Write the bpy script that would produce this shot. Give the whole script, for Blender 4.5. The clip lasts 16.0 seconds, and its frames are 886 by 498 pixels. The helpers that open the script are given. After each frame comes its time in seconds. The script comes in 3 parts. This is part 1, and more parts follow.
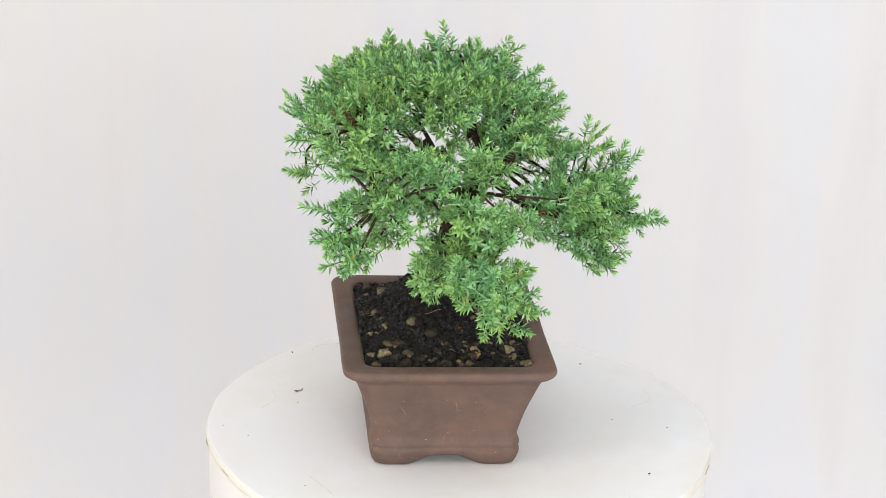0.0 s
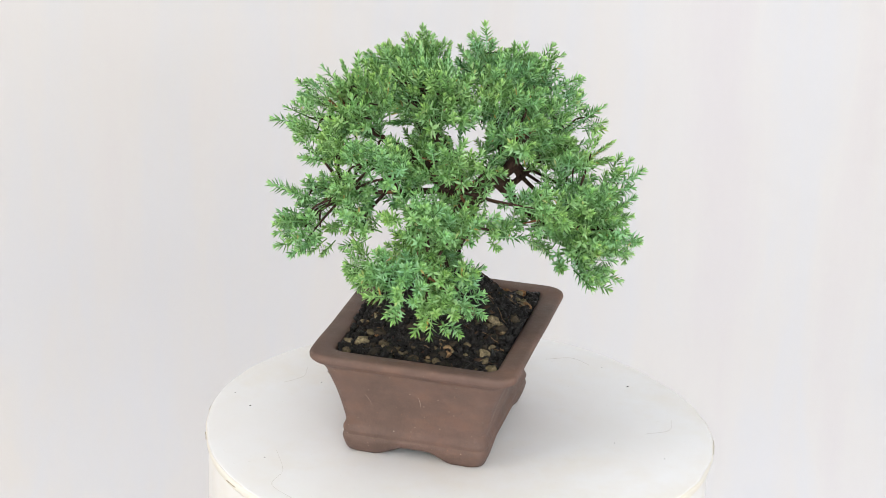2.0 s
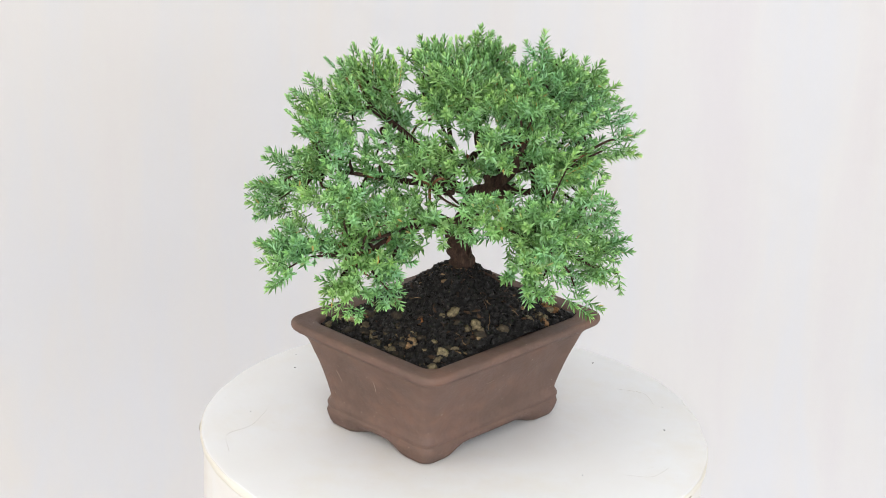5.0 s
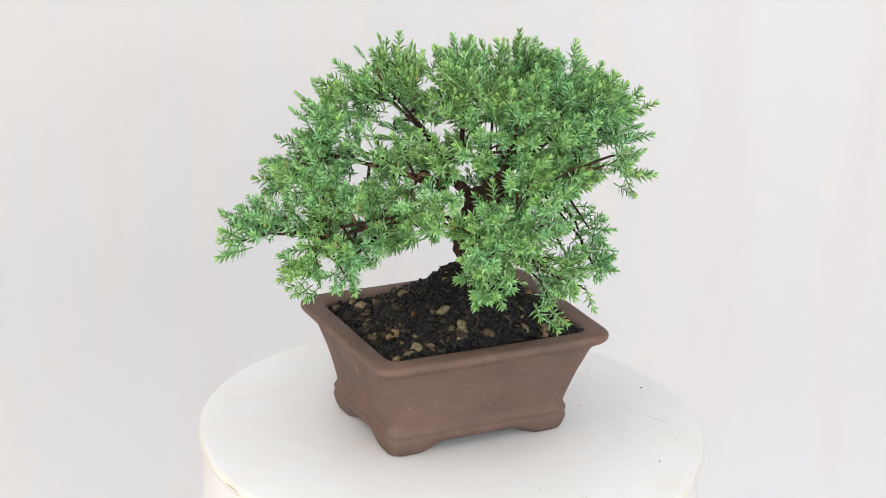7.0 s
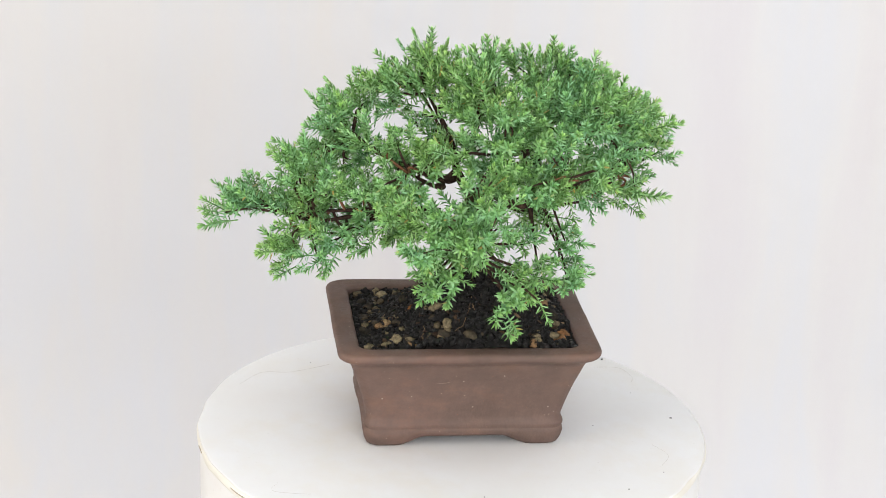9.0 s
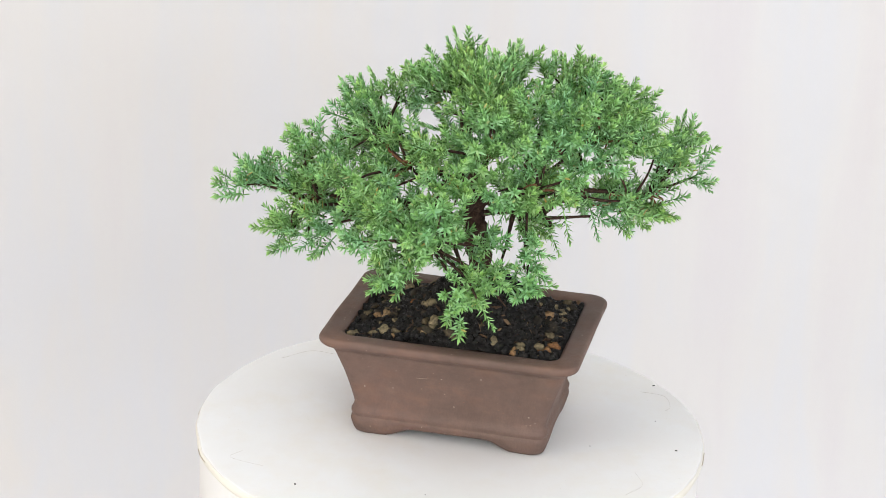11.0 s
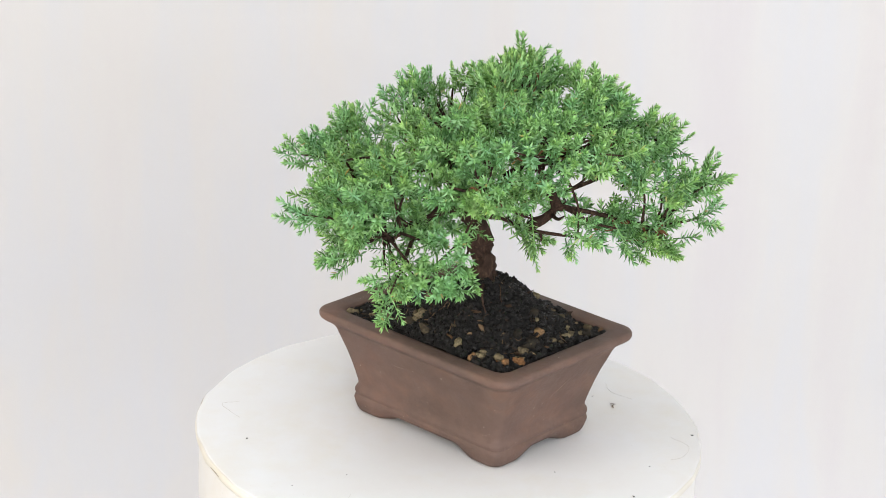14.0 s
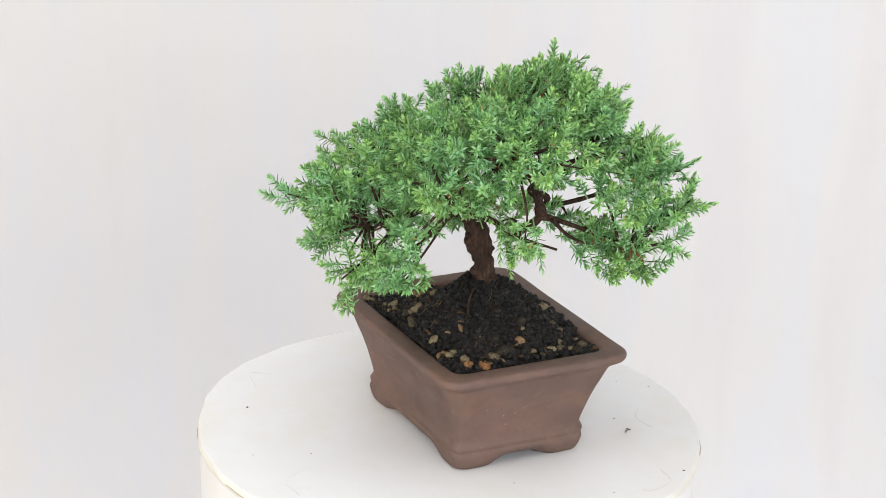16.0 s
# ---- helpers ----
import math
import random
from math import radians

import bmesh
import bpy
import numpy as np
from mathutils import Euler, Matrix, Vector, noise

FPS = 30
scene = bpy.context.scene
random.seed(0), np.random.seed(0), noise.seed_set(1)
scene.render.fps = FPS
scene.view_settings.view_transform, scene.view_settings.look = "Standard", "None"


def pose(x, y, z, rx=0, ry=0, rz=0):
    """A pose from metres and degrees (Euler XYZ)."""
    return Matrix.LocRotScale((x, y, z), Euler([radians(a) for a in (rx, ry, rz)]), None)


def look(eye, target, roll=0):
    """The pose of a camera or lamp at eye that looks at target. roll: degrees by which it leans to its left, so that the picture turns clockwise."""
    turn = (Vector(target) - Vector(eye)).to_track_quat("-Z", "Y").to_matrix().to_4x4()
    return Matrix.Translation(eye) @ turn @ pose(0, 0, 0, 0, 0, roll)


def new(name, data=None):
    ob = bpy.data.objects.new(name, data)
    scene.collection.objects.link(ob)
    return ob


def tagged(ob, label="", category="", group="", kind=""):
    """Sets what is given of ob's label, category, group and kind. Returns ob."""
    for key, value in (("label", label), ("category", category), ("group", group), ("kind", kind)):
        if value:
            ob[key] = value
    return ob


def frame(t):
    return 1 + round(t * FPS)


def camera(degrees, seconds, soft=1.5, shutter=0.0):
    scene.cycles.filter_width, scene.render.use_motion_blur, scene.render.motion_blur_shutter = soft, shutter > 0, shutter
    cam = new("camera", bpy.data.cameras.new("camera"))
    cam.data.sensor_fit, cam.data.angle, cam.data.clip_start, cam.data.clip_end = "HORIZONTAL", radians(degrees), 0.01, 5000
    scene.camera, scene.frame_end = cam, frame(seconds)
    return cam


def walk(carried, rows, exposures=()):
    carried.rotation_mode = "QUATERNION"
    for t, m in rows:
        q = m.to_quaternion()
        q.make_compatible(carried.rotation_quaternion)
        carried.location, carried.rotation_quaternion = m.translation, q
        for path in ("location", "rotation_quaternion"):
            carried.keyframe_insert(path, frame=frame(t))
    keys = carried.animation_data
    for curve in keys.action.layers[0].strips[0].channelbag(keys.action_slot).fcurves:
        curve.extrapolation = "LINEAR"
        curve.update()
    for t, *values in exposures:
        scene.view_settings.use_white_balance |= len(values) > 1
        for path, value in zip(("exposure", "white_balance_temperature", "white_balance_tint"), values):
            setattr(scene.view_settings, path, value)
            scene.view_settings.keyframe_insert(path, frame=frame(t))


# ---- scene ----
TOP = 0.80  # height of the turntable's face over the floor

cam = camera(22.532, 16.0, soft=0.8)
CAM = pose(0.0, -1.325, TOP + 0.6212, 69.3446, -2.417, 1.4673)
walk(cam, [(0.0, CAM), (16.0, CAM)], [(0.0, 0.05, 6500, 10), (16.0, 0.05, 6500, 10)])


# ---- light: daylight through two unseen windows of a white room, and added overhead fill ----
world = bpy.data.worlds.new("world")
scene.world = world
world.use_nodes = True
wn = world.node_tree
sky = wn.nodes.new("ShaderNodeTexSky")
sky.sky_type, sky.sun_disc, sky.sun_elevation, sky.sun_rotation = "NISHITA", False, radians(40), radians(250)
wn.nodes["Background"].inputs[1].default_value = 0.10
wn.links.new(sky.outputs[0], wn.nodes["Background"].inputs[0])


def window_light(name, eye, target, w, h, power, colour):
    lamp = bpy.data.lights.new(name, "AREA")
    lamp.shape, lamp.size, lamp.size_y, lamp.energy, lamp.color = "RECTANGLE", w, h, power, colour
    new(name, lamp).matrix_world = look(eye, target)


window_light("window_light_left", (-1.86, -1.00, 1.55), (0, -0.1, 0.90), 1.0, 1.2, 19, (1.0, 0.90, 0.76))
window_light("window_light_back", (0.55, -2.56, 1.40), (0.08, 0, 0.95), 1.9, 2.0, 68, (0.94, 0.965, 1.0))
# unseen overhead lamp, added to brighten the foliage and soften the pot's shadow
window_light("overhead_fill", (0.0, -0.30, 2.62), (0.0, -0.30, 0.0), 2.6, 1.8, 25, (0.97, 0.97, 0.95))


# ---- materials ----
def material(name, rough=0.6, metal=0.0, spec=0.5):
    m = bpy.data.materials.new(name)
    m.use_nodes = True
    n, l = m.node_tree.nodes, m.node_tree.links
    b = n["Principled BSDF"]
    b.inputs["Roughness"].default_value, b.inputs["Metallic"].default_value = rough, metal
    b.inputs["Specular IOR Level"].default_value = spec
    return m, n, l, b


def coords(n, l, scale=(1, 1, 1)):
    c, mp = n.new("ShaderNodeTexCoord"), n.new("ShaderNodeMapping")
    mp.inputs["Scale"].default_value = scale
    l.new(c.outputs["Object"], mp.inputs[0])
    return mp.outputs[0]


def noise_tex(n, l, vec, scale, detail=4.0, rough=0.55):
    t = n.new("ShaderNodeTexNoise")
    t.inputs["Scale"].default_value, t.inputs["Detail"].default_value, t.inputs["Roughness"].default_value = scale, detail, rough
    l.new(vec, t.inputs["Vector"])
    return t.outputs["Fac"]


def ramp(n, l, fac, stops):
    r = n.new("ShaderNodeValToRGB")
    e = r.color_ramp.elements
    while len(e) < len(stops):
        e.new(0.5)
    for k, (pos, col) in enumerate(stops):
        e[k].position, e[k].color = pos, (*col, 1)
    l.new(fac, r.inputs[0])
    return r.outputs[0]


def mix(n, l, fac, a, b, kind="MIX"):
    x = n.new("ShaderNodeMix")
    x.data_type, x.blend_type = "RGBA", kind
    for sock, v in ((x.inputs[0], fac), (x.inputs[6], a), (x.inputs[7], b)):
        if isinstance(v, (int, float)):
            sock.default_value = v
        elif isinstance(v, tuple):
            sock.default_value = (*v, 1)
        else:
            l.new(v, sock)
    return x.outputs[2]


def bump(n, l, b, height, strength, distance):
    u = n.new("ShaderNodeBump")
    u.inputs["Strength"].default_value, u.inputs["Distance"].default_value = strength, distance
    l.new(height, u.inputs["Height"])
    l.new(u.outputs[0], b.inputs["Normal"])


def mat_plaster(name, colour):
    m, n, l, b = material(name, 0.85)
    v = coords(n, l)
    c = ramp(n, l, noise_tex(n, l, v, 1.5, 5), [(0.3, tuple(x * 0.95 for x in colour)), (0.7, colour)])
    l.new(c, b.inputs["Base Color"])
    bump(n, l, b, noise_tex(n, l, v, 180, 3), 0.15, 0.001)
    return m


def mat_backdrop():
    m, n, l, b = material("backdrop_cloth", 0.9, spec=0.2)
    v = coords(n, l, (1.0, 1.0, 0.13))
    streak = noise_tex(n, l, v, 9.0, 5, 0.6)
    # warm and bluish tints also carry the mixed light's colours in the cloth
    c = ramp(n, l, streak, [(0.30, (0.560, 0.528, 0.540)), (0.45, (0.585, 0.568, 0.560)), (0.55, (0.560, 0.563, 0.588)), (0.70, (0.595, 0.563, 0.532))])
    c = mix(n, l, 0.45, c, ramp(n, l, noise_tex(n, l, coords(n, l), 2.2, 3), [(0.35, (0.572, 0.555, 0.540)), (0.65, (0.568, 0.566, 0.588))]))
    l.new(c, b.inputs["Base Color"])
    bump(n, l, b, noise_tex(n, l, coords(n, l), 900, 2), 0.1, 0.0005)
    return m


def mat_painted_board(name="white_painted_board", tint=(1, 1, 1)):
    m, n, l, b = material(name, 0.55, spec=0.35)
    v = coords(n, l)
    c = ramp(n, l, noise_tex(n, l, v, 9, 5), [(0.35, (0.690, 0.675, 0.660)), (0.62, (0.715, 0.715, 0.720))])
    # cream patches put the warm light on the board into its colour
    warm_patch = ramp(n, l, noise_tex(n, l, v, 8, 6, 0.65), [(0.48, (0, 0, 0)), (0.74, (0.60, 0.60, 0.60))])
    c = mix(n, l, warm_patch, c, (0.66, 0.60, 0.50))
    fine = ramp(n, l, noise_tex(n, l, v, 420, 2, 0.6), [(0.70, (0, 0, 0)), (0.76, (0.4, 0.4, 0.4))])
    c = mix(n, l, fine, c, (0.52, 0.49, 0.44))
    c = mix(n, l, 1.0, c, tint, "MULTIPLY")
    l.new(c, b.inputs["Base Color"])
    bump(n, l, b, noise_tex(n, l, v, 130, 5), 0.25, 0.0006)
    return m


def mat_clay():
    m, n, l, b = material("brown_stoneware", 0.5, spec=0.25)
    v = coords(n, l)
    c = ramp(n, l, noise_tex(n, l, v, 14, 5, 0.6), [(0.32, (0.078, 0.051, 0.038)), (0.50, (0.130, 0.082, 0.064)), (0.68, (0.164, 0.095, 0.078))])
    c = mix(n, l, 0.55, c, ramp(n, l, noise_tex(n, l, v, 75, 6, 0.7), [(0.28, (0.073, 0.049, 0.039)), (0.52, (0.129, 0.082, 0.065)), (0.74, (0.202, 0.129, 0.098))]))
    streak = noise_tex(n, l, coords(n, l, (1, 1, 1.8)), 34, 5, 0.65)
    c = mix(n, l, 0.42, c, ramp(n, l, streak, [(0.3, (0.084, 0.059, 0.049)), (0.52, (0.130, 0.083, 0.066)), (0.72, (0.206, 0.108, 0.071))]))
    for size, dens, col in ((210, 0.50, (0.42, 0.31, 0.23)), (150, 0.56, (0.45, 0.37, 0.30)), (330, 0.47, (0.30, 0.13, 0.07))):
        vo = n.new("ShaderNodeTexVoronoi")
        vo.inputs["Scale"].default_value = size
        l.new(v, vo.inputs["Vector"])
        speck = ramp(n, l, vo.outputs["Distance"], [(0.04, (0.7,) * 3), (0.10, (0, 0, 0))])
        keep = ramp(n, l, noise_tex(n, l, v, size * 0.45, 2), [(dens, (0, 0, 0)), (dens + 0.03, (1, 1, 1))])
        c = mix(n, l, mix(n, l, 1.0, speck, keep, "MULTIPLY"), c, col)
    l.new(c, b.inputs["Base Color"])
    l.new(ramp(n, l, noise_tex(n, l, v, 40, 4), [(0.3, (0.50,) * 3), (0.7, (0.75,) * 3)]), b.inputs["Roughness"])
    bump(n, l, b, noise_tex(n, l, v, 300, 6, 0.72), 0.40, 0.0016)
    return m


def mat_soil():
    m, n, l, b = material("black_potting_soil", 0.7, spec=0.35)
    v = coords(n, l)
    c = ramp(n, l, noise_tex(n, l, v, 190, 6, 0.7), [(0.30, (0.0035, 0.0030, 0.0026)), (0.58, (0.0085, 0.0072, 0.0063)), (0.78, (0.030, 0.021, 0.015))])
    l.new(c, b.inputs["Base Color"])
    l.new(ramp(n, l, noise_tex(n, l, v, 320, 4), [(0.40, (0.22,) * 3), (0.52, (0.90,) * 3)]), b.inputs["Roughness"])
    bump(n, l, b, noise_tex(n, l, v, 700, 5, 0.7), 0.8, 0.0012)
    return m


def mat_random(name, stops, rough, scale, strength=0.4):
    """Colour by Object Info's Random, broken up by fine noise."""
    m, n, l, b = material(name, rough, spec=0.3)
    info = n.new("ShaderNodeObjectInfo")
    v = coords(n, l)
    c = ramp(n, l, info.outputs["Random"], stops)
    c = mix(n, l, strength, c, ramp(n, l, noise_tex(n, l, v, scale, 5, 0.7), [(0.3, (0.05, 0.045, 0.035)), (0.7, (0.55, 0.48, 0.36))]), "OVERLAY")
    l.new(c, b.inputs["Base Color"])
    bump(n, l, b, noise_tex(n, l, v, scale * 1.6, 4), 0.6, 0.0008)
    return m


def mat_bark():
    m, n, l, b = material("brown_bark", 0.85, spec=0.2)
    v = coords(n, l, (1, 1, 0.35))
    c = ramp(n, l, noise_tex(n, l, v, 420, 6, 0.7), [(0.3, (0.018, 0.010, 0.007)), (0.55, (0.050, 0.028, 0.019)), (0.75, (0.13, 0.078, 0.052))])
    l.new(c, b.inputs["Base Color"])
    bump(n, l, b, noise_tex(n, l, v, 500, 5, 0.7), 0.9, 0.0012)
    return m


def mat_foliage():
    m, n, l, b = material("juniper_needles", 0.45, spec=0.38)
    age_shade = n.new("ShaderNodeAttribute")
    age_shade.attribute_name = "age_shade"
    geo = n.new("ShaderNodeNewGeometry")
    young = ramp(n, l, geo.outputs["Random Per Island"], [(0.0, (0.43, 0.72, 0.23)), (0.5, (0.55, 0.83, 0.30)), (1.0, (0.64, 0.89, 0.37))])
    # older needles' own green, its dark end deepened to paint shade inside the crown
    old_shaded = ramp(n, l, geo.outputs["Random Per Island"], [(0.0, (0.075, 0.18, 0.045)), (0.5, (0.26, 0.49, 0.185)), (0.97, (0.46, 0.70, 0.41)), (1.0, (0.52, 0.36, 0.11))])
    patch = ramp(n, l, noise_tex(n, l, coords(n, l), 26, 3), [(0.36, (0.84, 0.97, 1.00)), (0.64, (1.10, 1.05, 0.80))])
    c = mix(n, l, age_shade.outputs["Fac"], old_shaded, young)
    c = mix(n, l, 1.0, c, patch, "MULTIPLY")
    l.new(c, b.inputs["Base Color"])
    tr, ms = n.new("ShaderNodeBsdfTranslucent"), n.new("ShaderNodeMixShader")
    l.new(c, tr.inputs["Color"])
    ms.inputs[0].default_value = 0.32
    l.new(b.outputs[0], ms.inputs[1])
    l.new(tr.outputs[0], ms.inputs[2])
    l.new(ms.outputs[0], n["Material Output"].inputs["Surface"])
    return m


def mat_plain(name, colour, rough=0.6):
    m, n, l, b = material(name, rough)
    v = coords(n, l)
    l.new(ramp(n, l, noise_tex(n, l, v, 300, 3), [(0.3, tuple(x * 0.8 for x in colour)), (0.7, colour)]), b.inputs["Base Color"])
    return m


WALL = mat_plaster("white_wall", (0.80, 0.79, 0.77))
FLOOR = mat_plaster("pale_floor", (0.60, 0.57, 0.53))
CLOTH, BOARD, CLAY, SOIL, BARK, NEEDLE = mat_backdrop(), mat_painted_board(), mat_clay(), mat_soil(), mat_bark(), mat_foliage()
STONE = mat_random("grit_stone", [(0.0, (0.020, 0.018, 0.016)), (0.35, (0.055, 0.047, 0.038)), (0.58, (0.13, 0.112, 0.082)), (0.88, (0.33, 0.30, 0.225)), (1.0, (0.30, 0.12, 0.04))], 0.85, 2.2, 1.0)
CHIP = mat_random("bark_chip", [(0.0, (0.03, 0.018, 0.011)), (0.6, (0.10, 0.055, 0.028)), (1.0, (0.32, 0.22, 0.13))], 0.8, 3.0)
TWIG = mat_plain("russet_twig", (0.20, 0.085, 0.035), 0.8)
PALE = mat_plain("pale_scratch", (0.30, 0.22, 0.17), 0.8)
HAIR = mat_plain("dark_hair", (0.44, 0.40, 0.34), 0.5)
EDGE = mat_painted_board("cream_painted_edge", (0.97, 0.945, 0.87))
DARK = mat_plain("dark_crumb", (0.03, 0.026, 0.022), 0.9)
CHIPPED = mat_plain("bare_board_edge", (0.40, 0.35, 0.27), 0.85)


# ---- mesh helpers ----
def mesh_of(name, verts, faces, mat, smooth=True):
    me = bpy.data.meshes.new(name)
    me.from_pydata([tuple(v) for v in verts], [], faces)
    me.materials.append(mat)
    if smooth:
        me.polygons.foreach_set("use_smooth", [True] * len(me.polygons))
    me.update()
    return me


def part(name, me, parent=None, label=""):
    ob = new(name, me)
    ob.parent = parent
    return tagged(ob, label)


def thing(name, label, category, kind="", group=""):
    """An Empty on the turntable's axis, at the height of its face."""
    ob = new(name)
    ob.empty_display_size = 0.03
    ob.location = (0, 0, TOP)
    return tagged(ob, label, category, group, kind)


def grid_faces(rows, cols, closed=True):
    out = []
    for r in range(rows - 1):
        for c in range(cols if closed else cols - 1):
            d = (c + 1) % cols
            out.append((r * cols + c, r * cols + d, (r + 1) * cols + d, (r + 1) * cols + c))
    return out


def box_mesh(name, lo, hi, mat):
    bm = bmesh.new()
    bmesh.ops.create_cube(bm, size=1)
    for v in bm.verts:
        v.co = [lo[k] + (v.co[k] + 0.5) * (hi[k] - lo[k]) for k in range(3)]
    me = bpy.data.meshes.new(name)
    bm.to_mesh(me)
    bm.free()
    me.materials.append(mat)
    return me


def spline(points, steps):
    """A smooth line through points (Catmull-Rom)."""
    p = [Vector(a) for a in points]
    p = [p[0] * 2 - p[1]] + p + [p[-1] * 2 - p[-2]]
    out = []
    for i in range(1, len(p) - 2):
        for k in range(steps):
            t = k / steps
            a, b, c, d = p[i - 1], p[i], p[i + 1], p[i + 2]
            out.append(0.5 * ((2 * b) + (c - a) * t + (2 * a - 5 * b + 4 * c - d) * t * t + (3 * b - a - 3 * c + d) * t ** 3))
    return out + [p[-2]]


def tube(line, radius, sides, rough=0.0, seed=0.0):
    """Vertices and faces of a tapering, uneven tube along a line. radius: a function of 0..1."""
    verts, faces, n = [], [], len(line)
    side = Vector((1, 0, 0))
    for i, p in enumerate(line):
        d = (line[min(i + 1, n - 1)] - line[max(i - 1, 0)]).normalized()
        side = (side - d * side.dot(d)).normalized()
        up = d.cross(side)
        r = radius(i / (n - 1))
        for k in range(sides):
            a = 2 * math.pi * k / sides
            q = (side * math.cos(a) + up * math.sin(a))
            w = 1 + rough * noise.noise(Vector((math.cos(a) * 1.3 + seed, math.sin(a) * 1.3, i * 0.35)))
            verts.append(p + q * r * w)
    faces = grid_faces(n, sides)
    faces.append(tuple(range(sides))[::-1])
    faces.append(tuple((n - 1) * sides + k for k in range(sides)))
    return verts, faces


# ---- the room round the set ----
def build_room():
    def slab(name, lo, hi, mat, label, cat):
        tagged(new(name, box_mesh(name, lo, hi, mat)), label, cat, kind="structure")
    slab("floor", (-2.1, -2.8, -0.1), (2.1, 1.5, 0.0), FLOOR, "pale plain floor under the turntable stand", "floor")
    x0, x1, y0, y1 = -1.35, 1.35, -1.25, 0.65
    verts, faces = [], []
    for a, b, c, d in ((-2.1, x0, -2.8, 1.5), (x1, 2.1, -2.8, 1.5), (x0, x1, -2.8, y0), (x0, x1, y1, 1.5)):
        k = len(verts)
        verts += [(x, y, z) for z in (2.6, 2.7) for x, y in ((a, c), (b, c), (b, d), (a, d))]
        faces += [tuple(k + j for j in f) for f in ((3, 2, 1, 0), (4, 5, 6, 7), (0, 1, 5, 4), (1, 2, 6, 5), (2, 3, 7, 6), (3, 0, 4, 7))]
    tagged(new("ceiling", mesh_of("ceiling", verts, faces, WALL, False)), "plain white painted ceiling with a broad opening for an added overhead fill light", "ceiling", kind="structure")
    slab("wall_north", (-2.1, 1.4, 0.0), (2.1, 1.5, 2.6), WALL, "plain white wall behind the backdrop cloth", "wall")
    slab("wall_east", (2.0, -2.7, 0.0), (2.1, 1.4, 2.6), WALL, "plain white wall", "wall")

    def pierced(name, axis, at, a0, a1, h0, h1, lo, hi):
        """A wall with one window opening, as four butted blocks in one mesh."""
        verts, faces = [], []
        for u0, u1, z0, z1 in ((lo, a0, 0, 2.6), (a1, hi, 0, 2.6), (a0, a1, 0, h0), (a0, a1, h1, 2.6)):
            k = len(verts)
            for z in (z0, z1):
                for u, w in ((u0, at), (u1, at), (u1, at - 0.1), (u0, at - 0.1)):
                    verts.append((w, u, z) if axis == "x" else (u, w, z))
            faces += [tuple(k + j for j in f) for f in ((0, 1, 2, 3), (4, 5, 6, 7), (0, 1, 5, 4), (1, 2, 6, 5), (2, 3, 7, 6), (3, 0, 4, 7))]
        ob = tagged(new(name, mesh_of(name, verts, faces, WALL, False)), "plain white wall with a window opening", "wall", kind="structure")
        return ob
    pierced("wall_west", "x", -2.0, -1.55, -0.45, 0.9, 2.2, -2.7, 1.4)
    pierced("wall_south", "y", -2.7, -0.40, 1.50, 0.4, 2.4, -2.1, 2.1)


def build_backdrop():
    """A white sheet that hangs in soft folds and sweeps forward over the floor."""
    verts, cols, prof = [], 121, []
    for k in range(26):
        prof.append((0.93, 2.2 - k * 0.07))
    for k in range(1, 13):
        a = k / 12 * math.pi / 2
        prof.append((0.93 - 0.40 * (1 - math.cos(a)), 0.45 - 0.435 * math.sin(a)))
    for k in range(1, 5):
        prof.append((0.53 - k * 0.08, 0.015))
    for y, z in prof:
        for c in range(cols):
            x = -1.5 + 3.0 * c / (cols - 1)
            f = 0.006 * noise.noise(Vector((x * 5, z * 0.5, 0))) + 0.003 * noise.noise(Vector((x * 14 + z, z * 0.8, 3)))
            verts.append((x, y + (f if z > 0.1 else 0), z + (0 if z > 0.1 else abs(f) * 0.4)))
    me = mesh_of("backdrop", verts, grid_faces(len(prof), cols, False), CLOTH)
    ob = tagged(new("backdrop", me), "white cloth backdrop with faint pastel streaks and painted-in warm and cool light", "backdrop", kind="structure")
    sol = ob.modifiers.new("thickness", "SOLIDIFY")
    sol.thickness = 0.002


# ---- turntable ----
DISC = (0.0036, -0.0024)


